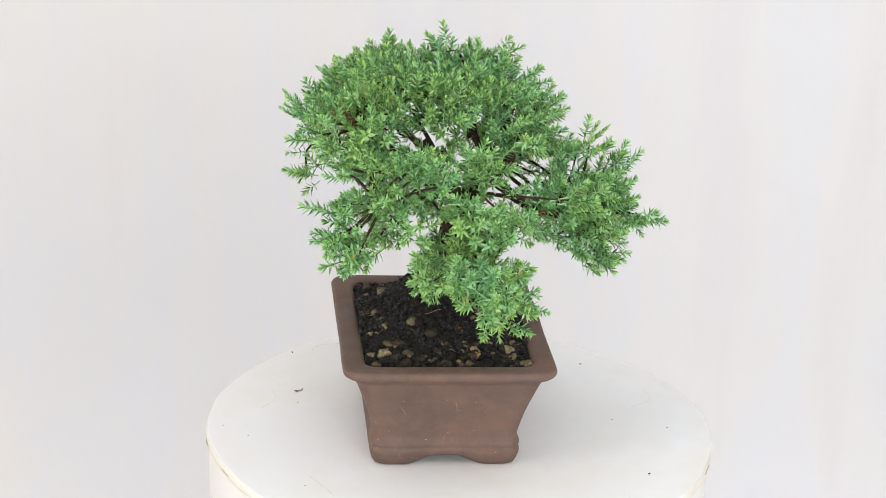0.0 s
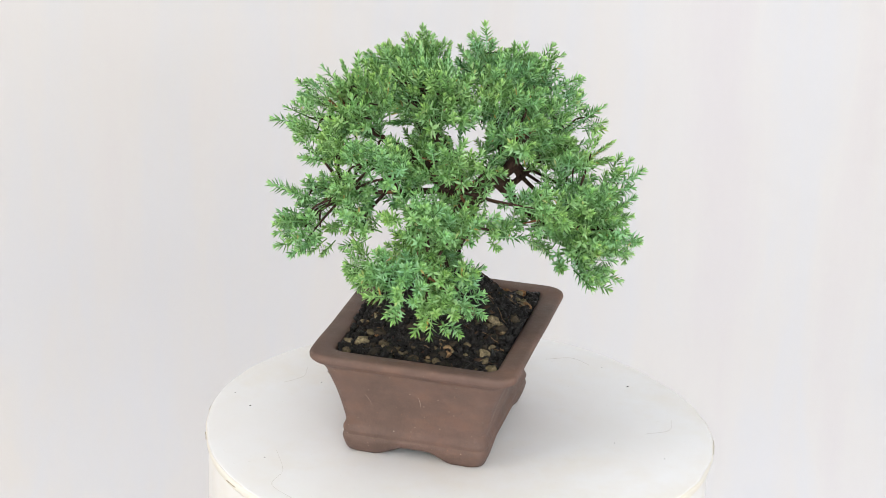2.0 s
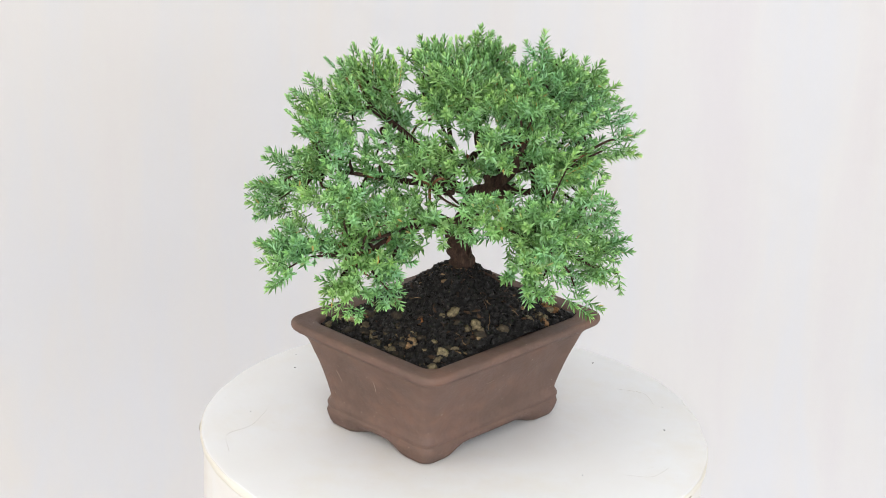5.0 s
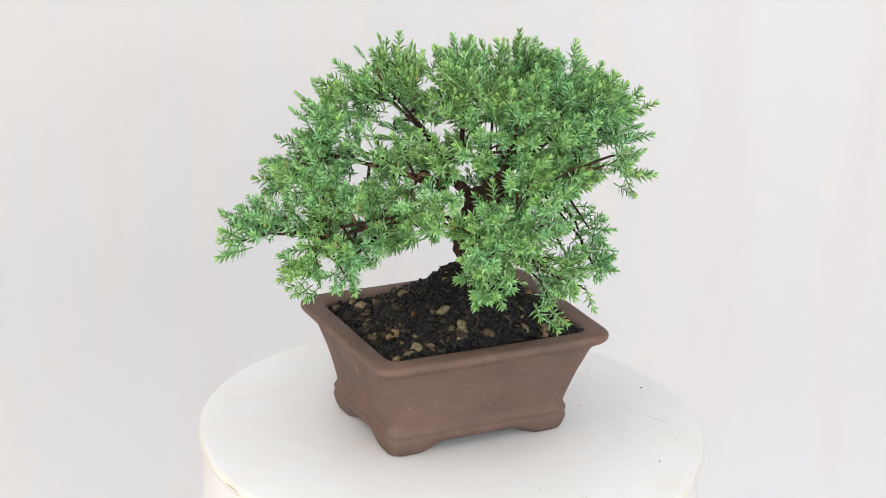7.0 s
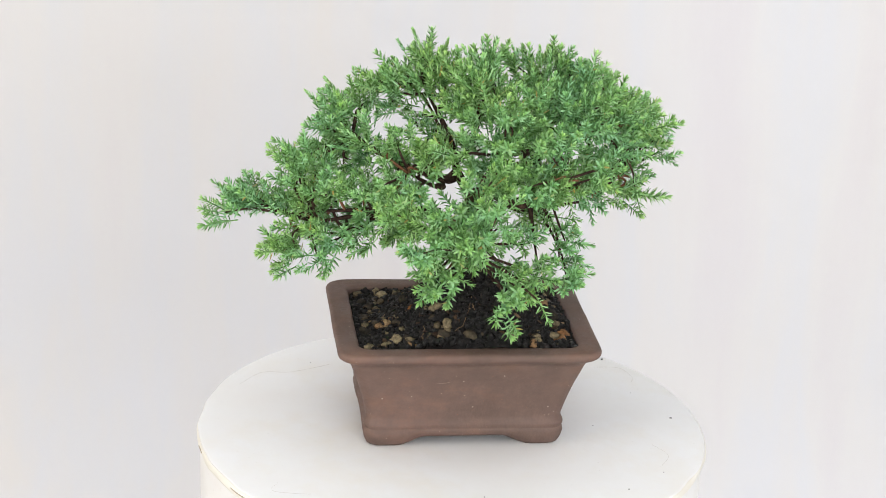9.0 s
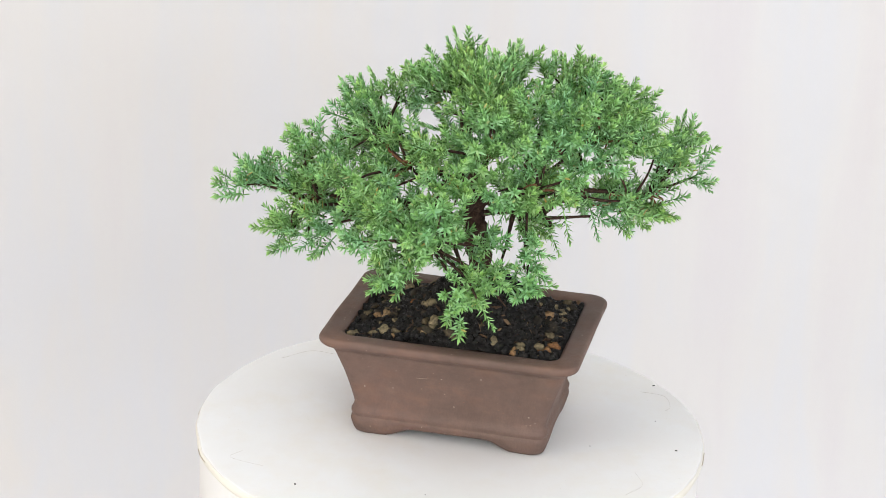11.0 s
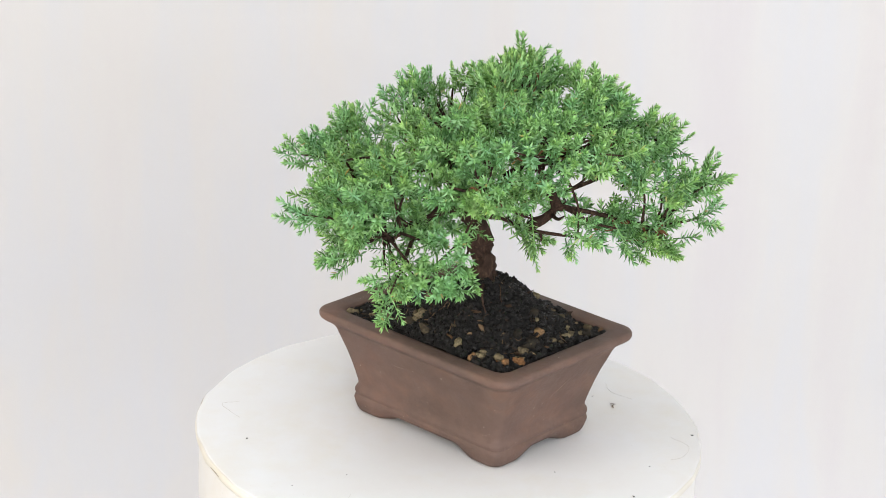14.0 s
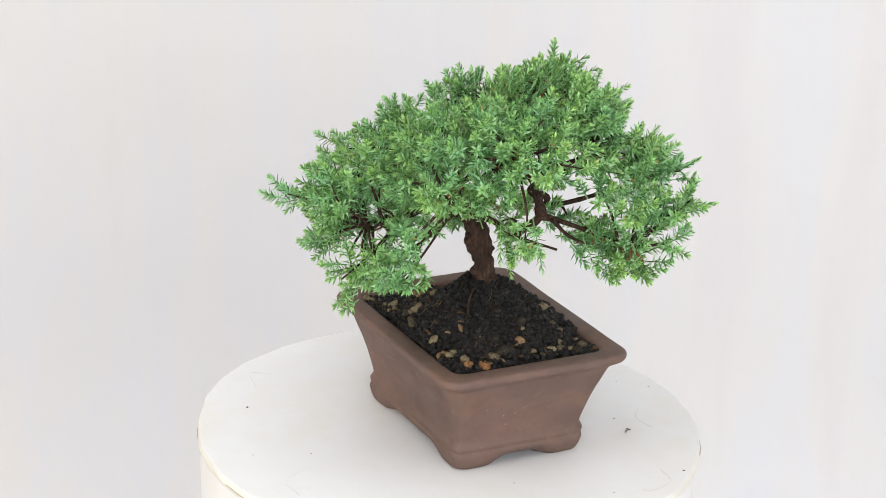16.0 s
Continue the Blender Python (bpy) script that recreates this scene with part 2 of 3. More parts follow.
def build_turntable():
    root = thing("turntable", "round white painted turntable with chipped, cream edge and painted-in warm light patches", "turntable")
    seg = 160

    def lathe(name, prof, mat, wob, label):
        verts = []
        for r, z, w in prof:
            for k in range(seg):
                a = 2 * math.pi * k / seg
                e = wob * w * (noise.noise(Vector((math.cos(a) * 1.6, math.sin(a) * 1.6, 2.0))) + 0.35 * noise.noise(Vector((math.cos(a) * 9, math.sin(a) * 9, z * 120))))
                verts.append((DISC[0] + (r + e) * math.cos(a), DISC[1] + (r + e) * math.sin(a), z + 0.25 * e * (1 if z < -0.001 else 0)))
        f = grid_faces(len(prof), seg)
        f.append(tuple(range(seg))[::-1])
        f.append(tuple((len(prof) - 1) * seg + k for k in range(seg)))
        return part(name, mesh_of(name, verts, f, mat), root, label)
    lathe("top_board", [(0.05, 0.0, 0), (0.12, 0.0, 0), (0.1625, 0.0, 1), (0.1638, 0.0, 1), (0.1644, -0.0004, 1)], BOARD, 0.003, "white painted round board")
    lathe("edge_band", [(0.1642, -0.0006, 1), (0.1648, -0.0012, 1), (0.1650, -0.0030, 1), (0.1649, -0.0050, 1), (0.1645, -0.0061, 1), (0.1635, -0.0066, 1), (0.15, -0.0067, 0)], EDGE, 0.003, "yellowed cream paint round the board's edge")
    lathe("drum", [(0.1605, -0.0070, 0.4), (0.1624, -0.0078, 1), (0.1628, -0.0095, 1), (0.1626, -0.022, 1), (0.1624, -0.08, 1), (0.1624, -0.16, 1), (0.162, -0.165, 1), (0.12, -0.1655, 0)], BOARD, 0.0025, "white painted drum under the board")
    post = [(0.05, -0.166), (0.05, -0.70), (0.055, -0.72), (0.17, -0.775), (0.18, -0.785), (0.18, -0.80)]
    lathe("stand", [(r, z, 0) for r, z in post], BOARD, 0, "white round pedestal")
    # hairs, crumbs and worn spots of the paint
    hairs = [[(-102, 98), (-101, 115), (-87, 123), (-78, 122)], [(95, -109), (107, -112), (109, -98), (110, -88)], [(-88, -87), (-72, -112), (-70, -132), (-49, -145)],
             [(20, 128), (36, 137), (52, 131)], [(118, 40), (131, 52), (128, 70)], [(-128, 10), (-120, 24), (-124, 40)]]
    for pts in hairs:
        v, f = tube(spline([(x / 1000, y / 1000, 0.0004 + 0.0004 * (k % 2)) for k, (x, y) in enumerate(pts)], 8), lambda t: 0.00006, 5)
        part("hair", mesh_of("hair", v, f, HAIR), root, "fine dark hair lying on the paint")
    rng = random.Random(3)
    for x, y, size in ((124, -60, 1.0), (-116, 104, 1.0), (-105, 21, 0.5), (-5, 91, 0.6), (-22, 144, 0.9), (-132, -34, 0.6), (104, 18, 0.5), (-150, -20, 0.6), (86, 108, 0.8), (60, 132, 0.5), (-60, 120, 0.5), (-90, -100, 0.5), (140, 10, 0.5)):
        ob = part("crumb", lump(rng, DARK, "crumb", 0.6, 1, 0.5), root, "small dark crumb of soil")
        ob.matrix_local = pose(x / 1000, y / 1000, 0.0005, 0, 0, rng.random() * 360) @ Matrix.Diagonal((0.0011 * size, 0.0006 * size, 0.0007 * size, 1))
    for dx, turn in ((0, 20), (0.002, 75), (-0.0016, 130)):
        ob = part("bark_chip", lump(rng, CHIP, "bark_chip", 0.4, 1, 0.4), root, "brown sliver of bark")
        ob.matrix_local = pose(-0.106 + dx, 0.040 + dx, 0.0006, 0, 0, turn) @ Matrix.Diagonal((0.0021, 0.0005, 0.0005, 1))
    # bare patches along the edge
    for a0, a1, z in ((191, 195, -0.0030), (206, 210, -0.0040), (231, 235, -0.0035), (283, 287, -0.0030), (305, 312, -0.0028), (344, 349, -0.0045), (14, 22, -0.0032), (96, 103, -0.0030), (150, 158, -0.0034)):
        vs = []
        for k in range(13):
            t = k / 12
            a = radians(a0 + (a1 - a0) * t)
            w = 0.00032 * math.sin(math.pi * t) ** 0.6 * (1 + 0.5 * noise.noise(Vector((k * 0.9, a0, 0)))) + 0.0001
            e = 0.003 * (noise.noise(Vector((math.cos(a) * 1.6, math.sin(a) * 1.6, 2.0))) + 0.35 * noise.noise(Vector((math.cos(a) * 9, math.sin(a) * 9, z * 120))))
            for q, r in ((w, 0.1647), (0, 0.1656), (-w, 0.1651)):
                vs.append((DISC[0] + (r + e) * math.cos(a), DISC[1] + (r + e) * math.sin(a), z + q))
        part("chipped_edge", mesh_of("chipped_edge", vs, grid_faces(13, 3, False), CHIPPED), root, "bare board where the paint has chipped")
    return root


# ---- pot ----
POT_AT, POT_YAW = (-0.0128, 0.0002), 6.96
POT_A, POT_B = 0.0664, 0.0838


def rounded_rect(a, b, r, n):
    """n points per quarter round a rounded rectangle, straight sides shared out evenly; with each point its distance from the corner along the side."""
    out = []
    for cx, cy, a0 in ((a - r, b - r, 0), (r - a, b - r, 90), (r - a, r - b, 180), (a - r, r - b, 270)):
        along = (2 * (a - r), 2 * (b - r)) if a0 in (0, 180) else (2 * (b - r), 2 * (a - r))
        for k in range(9):
            t = radians(a0 + 90 * k / 8)
            out.append((cx + r * math.cos(t), cy + r * math.sin(t), 0.0))
        t = radians(a0 + 90)
        x0, y0 = cx + r * math.cos(t), cy + r * math.sin(t)
        for k in range(1, n):
            s = along[0] * k / n
            out.append((x0 - math.sin(t) * s, y0 + math.cos(t) * s, min(s, along[0] - s)))
    return out


def smooth(a, b, x):
    t = min(1.0, max(0.0, (x - a) / (b - a)))
    return t * t * (3 - 2 * t)


def build_pot():
    root = thing("bonsai_pot", "brown unglazed stoneware pot with rolled rim and four feet", "plant pot")
    prof = [(70.0, 14.2), (71.2, 13.2), (71.8, 11.8), (72.0, 8.0), (72.0, 3.2), (71.8, 1.7), (71.2, 0.6), (69.9, 0.1), (68.2, 0.2), (66.9, 0.8), (65.8, 2.0), (64.7, 3.8), (63.2, 5.9), (61.2, 7.8), (58.4, 9.3),
            (51.0, 12.0), (44.5, 14.5), (36.5, 17.0), (29.5, 18.8), (23.5, 20.2), (20.5, 20.8), (18.6, 20.6), (17.3, 19.9), (15.8, 19.3), (14.4, 19.3), (13.4, 19.8), (12.6, 19.9),
            (11.6, 19.5), (9.6, 19.1), (7, 19.6), (4, 20.4), (1.2, 21.6), (0.2, 23.0), (0.0, 25), (0.0, 28.5)]
    rim_rows, foot_row = 13, 26
    verts, n = [], 26
    count = 0
    for z, d in prof:
        d, z = d / 1000, z / 1000
        r = 0.0125 - 0.30 * d if d < 0.0160 else 0.0077
        ring = rounded_rect(POT_A - d, POT_B - d, r, n)
        count = len(ring)
        for x, y, s in ring:
            arch = 0.0064 * smooth(0.010, 0.029, s)
            zz = z if z > 0.0125 else arch + z * (0.0125 - arch) / 0.0125
            w = 0.0006 * noise.noise(Vector((x * 26, y * 26, z * 26)))
            verts.append((x * (1 + w * 12), y * (1 + w * 12), zz + w * (0.5 if z > 0.02 else 0)))
    # underside between the feet, then the inner wall
    faces = grid_faces(len(prof), count)
    ring = rounded_rect(POT_A - 0.034, POT_B - 0.034, 0.008, n)
    base = len(verts)
    verts += [(x, y, 0.0088) for x, y, s in ring]
    faces += [(base - count + k, base - count + (k + 1) % count, base + (k + 1) % count, base + k) for k in range(count)]
    faces.append(tuple(base + k for k in range(count)))
    ring = rounded_rect(POT_A - 0.0145, POT_B - 0.0145, 0.0105, n)
    base = len(verts)
    verts += [(x, y, 0.064) for x, y, s in ring] + [(x * 0.86, y * 0.86, 0.03) for x, y, s in ring]
    for k in range(count):
        j = (k + 1) % count
        faces += [(k, base + k, base + j, j), (base + k, base + count + k, base + count + j, base + j)]
    faces.append(tuple(base + count + k for k in range(count)))
    bm = bmesh.new()
    made = [bm.verts.new(v) for v in verts]
    for f in faces:
        bm.faces.new([made[i] for i in f])
    bmesh.ops.recalc_face_normals(bm, faces=bm.faces)
    oriented = [tuple(v.index for v in f.verts) for f in bm.faces if not bm.verts.index_update()]
    bm.free()
    spare = {"body": [], "rim": []}
    feet = [[], [], [], []]
    for f in oriented:
        row, x = min(f) // count, sum(verts[i][0] for i in f) / len(f)
        y, z = sum(verts[i][1] for i in f) / len(f), max(verts[i][2] for i in f)
        flat = max(f) >= len(prof) * count
        corner = math.hypot(abs(x) - (POT_A - 0.019), abs(y) - (POT_B - 0.019)) < 0.034
        if row < rim_rows and not flat:
            spare["rim"].append(f)
        elif row >= foot_row and not flat and corner:
            feet[(x > 0) + 2 * (y > 0)].append(f)
        else:
            spare["body"].append(f)
    for name, group in [("body", spare["body"]), ("rim", spare["rim"])] + [("foot", f) for f in feet]:
        used = sorted({i for f in group for i in f})
        place = {i: k for k, i in enumerate(used)}
        me = mesh_of(name, [verts[i] for i in used], [tuple(place[i] for i in f) for f in group], CLAY)
        part(name, me, root).matrix_local = pose(*POT_AT, 0.0, 0, 0, POT_YAW)
    at = pose(*POT_AT, 0.0, 0, 0, POT_YAW)
    for p, q, w in (((0.004, -0.0708, 0.0478), (0.0055, -0.0693, 0.0405), 0.00022), ((-0.030, -0.0699, 0.0440), (-0.026, -0.0685, 0.0370), 0.00012),
                    ((-0.0500, 0.0150, 0.0380), (-0.0520, 0.030, 0.0440), 0.00014), ((0.0538, -0.020, 0.0480), (0.0536, -0.012, 0.0484), 0.00016), ((-0.015, 0.0712, 0.0500), (0.004, 0.0690, 0.0400), 0.00014)):
        v, f = tube(spline([p, ((p[0] + q[0]) / 2 + 0.0005, (p[1] + q[1]) / 2, (p[2] + q[2]) / 2), q], 5), lambda t: w * math.sin(math.pi * (0.1 + 0.8 * t)), 5)
        part("scratch", mesh_of("scratch", v, f, PALE), root, "thin pale scratch in the clay").matrix_local = at
    return root


# ---- soil ----
BASE = (-0.0120, 0.0085)


def soil_height(x, y):
    """Height of the soil in the turntable's frame."""
    d = math.hypot(x - BASE[0], y - BASE[1])
    h = 0.0665 + 0.039 * math.exp(-(d / 0.041) ** 2)
    return h + 0.0035 * noise.noise(Vector((x * 60, y * 60, 1))) + 0.0016 * noise.noise(Vector((x * 190, y * 190, 4)))


def lump(rng, mat, name, squash=0.7, cuts=1, rough=0.35):
    bm = bmesh.new()
    bmesh.ops.create_icosphere(bm, subdivisions=cuts, radius=1)
    off = Vector((rng.random() * 50, rng.random() * 50, rng.random() * 50))
    for v in bm.verts:
        v.co *= 1 + rough * noise.noise(v.co * 1.3 + off) + rough * 0.5 * noise.noise(v.co * 3.1 + off)
        v.co.z *= squash
    me = bpy.data.meshes.new(name)
    bm.to_mesh(me)
    bm.free()
    me.materials.append(mat)
    return me


def build_soil():
    root = thing("potting_soil", "black crumbly potting soil with grit and bark bits", "soil")
    rng = random.Random(5)
    a, b, n = POT_A - 0.0142, POT_B - 0.0142, 90
    m = pose(*POT_AT, 0, 0, 0, POT_YAW)
    verts = []
    for i in range(n):
        for j in range(n):
            x, y = a * (2 * i / (n - 1) - 1), b * (2 * j / (n - 1) - 1)
            w = m @ Vector((x, y, 0))
            verts.append((w.x, w.y, soil_height(w.x, w.y) - 0.004 * smooth(0.75, 1.0, max(abs(x) / a, abs(y) / b))))
    part("soil_surface", mesh_of("soil_surface", verts, grid_faces(n, n, False), SOIL), root)

    def spot(edge=0.94):
        w = m @ Vector((a * edge * rng.uniform(-1, 1), b * edge * rng.uniform(-1, 1), 0))
        return w.x, w.y

    # fine crumbs, joined
    vs, fs = [], []
    protos = [lump(rng, SOIL, "crumb", 0.8, 1, 0.6) for _ in range(6)]
    shapes = [([v.co.copy() for v in p.vertices], [tuple(f.vertices) for f in p.polygons]) for p in protos]
    for _ in range(12000):
        x, y = spot(0.99)
        s = 0.0004 + 0.0021 * rng.random() ** 3.0
        v, f = shapes[rng.randrange(6)]
        q = Euler((rng.random() * 6, rng.random() * 6, rng.random() * 6)).to_matrix()
        k = len(vs)
        z = soil_height(x, y) + s * 0.35
        vs += [q @ c * s + Vector((x, y, z)) for c in v]
        fs += [tuple(k + i for i in g) for g in f]
    tagged(part("crumb_layer", mesh_of("crumb_layer", vs, fs, SOIL, False), root), kind="stuff")
    for p in protos:
        bpy.data.meshes.remove(p)
    # stones, mostly along the edges of the pot, and bark chips
    stones = [lump(rng, STONE, "stone", rng.uniform(0.65, 0.9), 2, 0.65) for _ in range(14)]
    for me in stones:
        me.polygons.foreach_set("use_smooth", [True] * len(me.polygons))
    chips = [lump(rng, CHIP, "bark_chip", 0.3, 1, 0.4) for _ in range(5)]
    for k in range(210):
        while True:
            x, y = spot(0.93)
            if math.hypot(x - BASE[0], y - BASE[1]) > 0.030 + 0.045 * rng.random():
                break
        s = 0.0009 + 0.0028 * rng.random() ** 2.0
        ob = part("stone", stones[k % 14], root)
        ob.matrix_local = pose(x, y, soil_height(x, y) + s * 0.3, rng.uniform(-30, 30), rng.uniform(-30, 30), rng.uniform(0, 360)) @ Matrix.Diagonal((s * 1.2, s, s, 1))
    for k in range(60):
        x, y = spot(0.95)
        s = 0.001 + 0.002 * rng.random()
        ob = part("bark_chip", chips[k % 5], root)
        ob.matrix_local = pose(x, y, soil_height(x, y) + s * 0.3, rng.uniform(-40, 40), rng.uniform(-40, 40), rng.uniform(0, 360)) @ Matrix.Diagonal((s * 1.6, s * 0.8, s, 1))
    # pale root fibres
    for k in range(110):
        x, y = spot(0.9)
        l, a0 = rng.uniform(0.004, 0.012), rng.random() * 6.28
        pts = []
        for t in (-1, -0.3, 0.4, 1):
            px, py = x + math.cos(a0) * l * t / 2 + rng.uniform(-1, 1) * 0.001, y + math.sin(a0) * l * t / 2 + rng.uniform(-1, 1) * 0.001
            pts.append((px, py, soil_height(px, py) + 0.0012 + 0.001 * rng.random()))
        v, f = tube(spline(pts, 4), lambda t: 0.00019, 5)
        part("root_fibre", mesh_of("root_fibre", v, f, CHIP), root)
    # dark bits of twig that stick out of the soil
    for k in range(22):
        x, y = spot(0.85)
        z = soil_height(x, y)
        lean = Vector((rng.uniform(-1, 1), rng.uniform(-1, 1), rng.uniform(0.2, 0.9))).normalized() * rng.uniform(0.003, 0.008)
        foot = Vector((x, y, z - 0.001))
        v, f = tube(spline([foot, foot + lean * 0.5 + Vector((0.0004, -0.0003, 0.0003)), foot + lean], 4), lambda t: 0.0006 * (1 - 0.6 * t), 6, 0.4)
        part("twig_bit", mesh_of("twig_bit", v, f, BARK), root)
    run = [(-0.004, 0.016), (0.002, 0.022), (0.006, 0.028), (0.008, 0.033)]
    v, f = tube(spline([(x, y, soil_height(x, y) + up) for (x, y), up in zip(run, (0.0004, 0.003, 0.0042, 0.0036))], 6), lambda t: 0.0010 * (1 - 0.6 * t), 7, 0.4)
    part("root", mesh_of("root", v, f, BARK), root, "dark surface root")
    return root


# ---- juniper ----
FORK = (3, 7, 157)


def shoot_shape(rng, length, needle, kind):
    """One shoot along +z: vertices, faces and the age and shade tone of each vertex (0 old and shaded, 1 young).
    kind: "open" with long spread needles, "tight" with short ones pressed to the stem, "bare" with few needles."""
    vs, fs, age_shade = [], [], []
    wide = {"open": 0.00067, "tight": 0.00062, "bare": 0.00054}[kind]

    def blade(p, d, ln, wd, a0, a1):
        """A pointed needle, flat above and keeled below, its flat side turned to the stem's tip."""
        side = d.cross(Vector((0, 0, 1)))
        side = side.normalized() if side.length > 0.05 else Vector((1, 0, 0))
        side = (side + Vector((rng.uniform(-1, 1), rng.uniform(-1, 1), rng.uniform(-1, 1))) * 0.25).normalized()
        keel = side.cross(d).normalized()
        k = len(vs)
        low, mid = p + d * ln * 0.12, p + d * ln * 0.55 + keel * ln * 0.02
        tip = p + d * ln + keel * ln * rng.uniform(-0.02, 0.10)
        vs.extend([low + side * wd * 0.8, low - side * wd * 0.8, low - keel * wd * 0.7,
                   mid + side * wd, mid - side * wd, mid - keel * wd * 0.7, tip])
        am = a0 * 0.5 + a1 * 0.5
        age_shade.extend([a0, a0, a0, am, am, am, a1])
        fs.extend([(k, k + 1, k + 4, k + 3), (k + 1, k + 2, k + 5, k + 4), (k + 2, k, k + 3, k + 5),
                   (k + 3, k + 4, k + 6), (k + 4, k + 5, k + 6), (k + 5, k + 3, k + 6)])
    z, turn = 0.0010, rng.random() * 6
    step = {"open": 0.00155, "tight": 0.00145, "bare": 0.00260}[kind]
    while z < length:
        t = z / length
        tilt = radians((74 - 40 * t ** 1.6) * (0.55 if kind == "tight" else 1.0) + rng.uniform(-8, 8))
        ln = needle * (1.0 - 0.38 * t ** 2) * rng.uniform(0.85, 1.12) * (0.75 + 0.25 * min(1, t * 5)) * (0.74 if kind == "tight" else 1)
        for j in range(3):
            a = turn + j * 2.0944 + rng.uniform(-0.2, 0.2)
            d = Vector((math.sin(tilt) * math.cos(a), math.sin(tilt) * math.sin(a), math.cos(tilt)))
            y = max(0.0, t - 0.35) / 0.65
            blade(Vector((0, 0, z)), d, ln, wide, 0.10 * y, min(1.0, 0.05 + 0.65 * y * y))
        turn += 1.05
        z += step * (1.12 - 0.25 * t)
    for j in range(4):
        a, tilt = j * 1.57 + turn, radians(rng.uniform(8, 24))
        d = Vector((math.sin(tilt) * math.cos(a), math.sin(tilt) * math.sin(a), math.cos(tilt)))
        blade(Vector((0, 0, length - 0.0006)), d, needle * 0.55, wide * 0.8, 0.40, 0.75)
    k = len(vs)
    for zz, r in ((-0.004, 0.00048), (length, 0.00032)):
        for j in range(3):
            vs.append(Vector((r * math.cos(j * 2.09), r * math.sin(j * 2.09), zz)))
            age_shade.append(0.0)
    fs.extend([(k, k + 1, k + 4, k + 3), (k + 1, k + 2, k + 5, k + 4), (k + 2, k, k + 3, k + 5)])
    return np.array([tuple(v) for v in vs], np.float32), fs, np.array(age_shade, np.float32)


def foliage_mesh(name, placed):
    """One mesh from shoots: (shape, turn matrix, scale, foot, factor for age and inner shade)."""
    vs, fs, age_shades, k = [], [], [], 0
    for shp, q, sc, at, young in placed:
        vs.append(shp[0] @ (np.array(q, np.float32).T * sc) + np.array(at, np.float32))
        fs += [tuple(i + k for i in g) for g in shp[1]]
        age_shades.append(shp[2] * young)
        k += len(shp[0])
    me = bpy.data.meshes.new(name)
    me.from_pydata(np.concatenate(vs).tolist(), [], fs)
    me.attributes.new("age_shade", "FLOAT", "POINT").data.foreach_set("value", np.concatenate(age_shades))
    me.materials.append(NEEDLE)
    return me


def mm(p):
    return Vector(p) / 1000


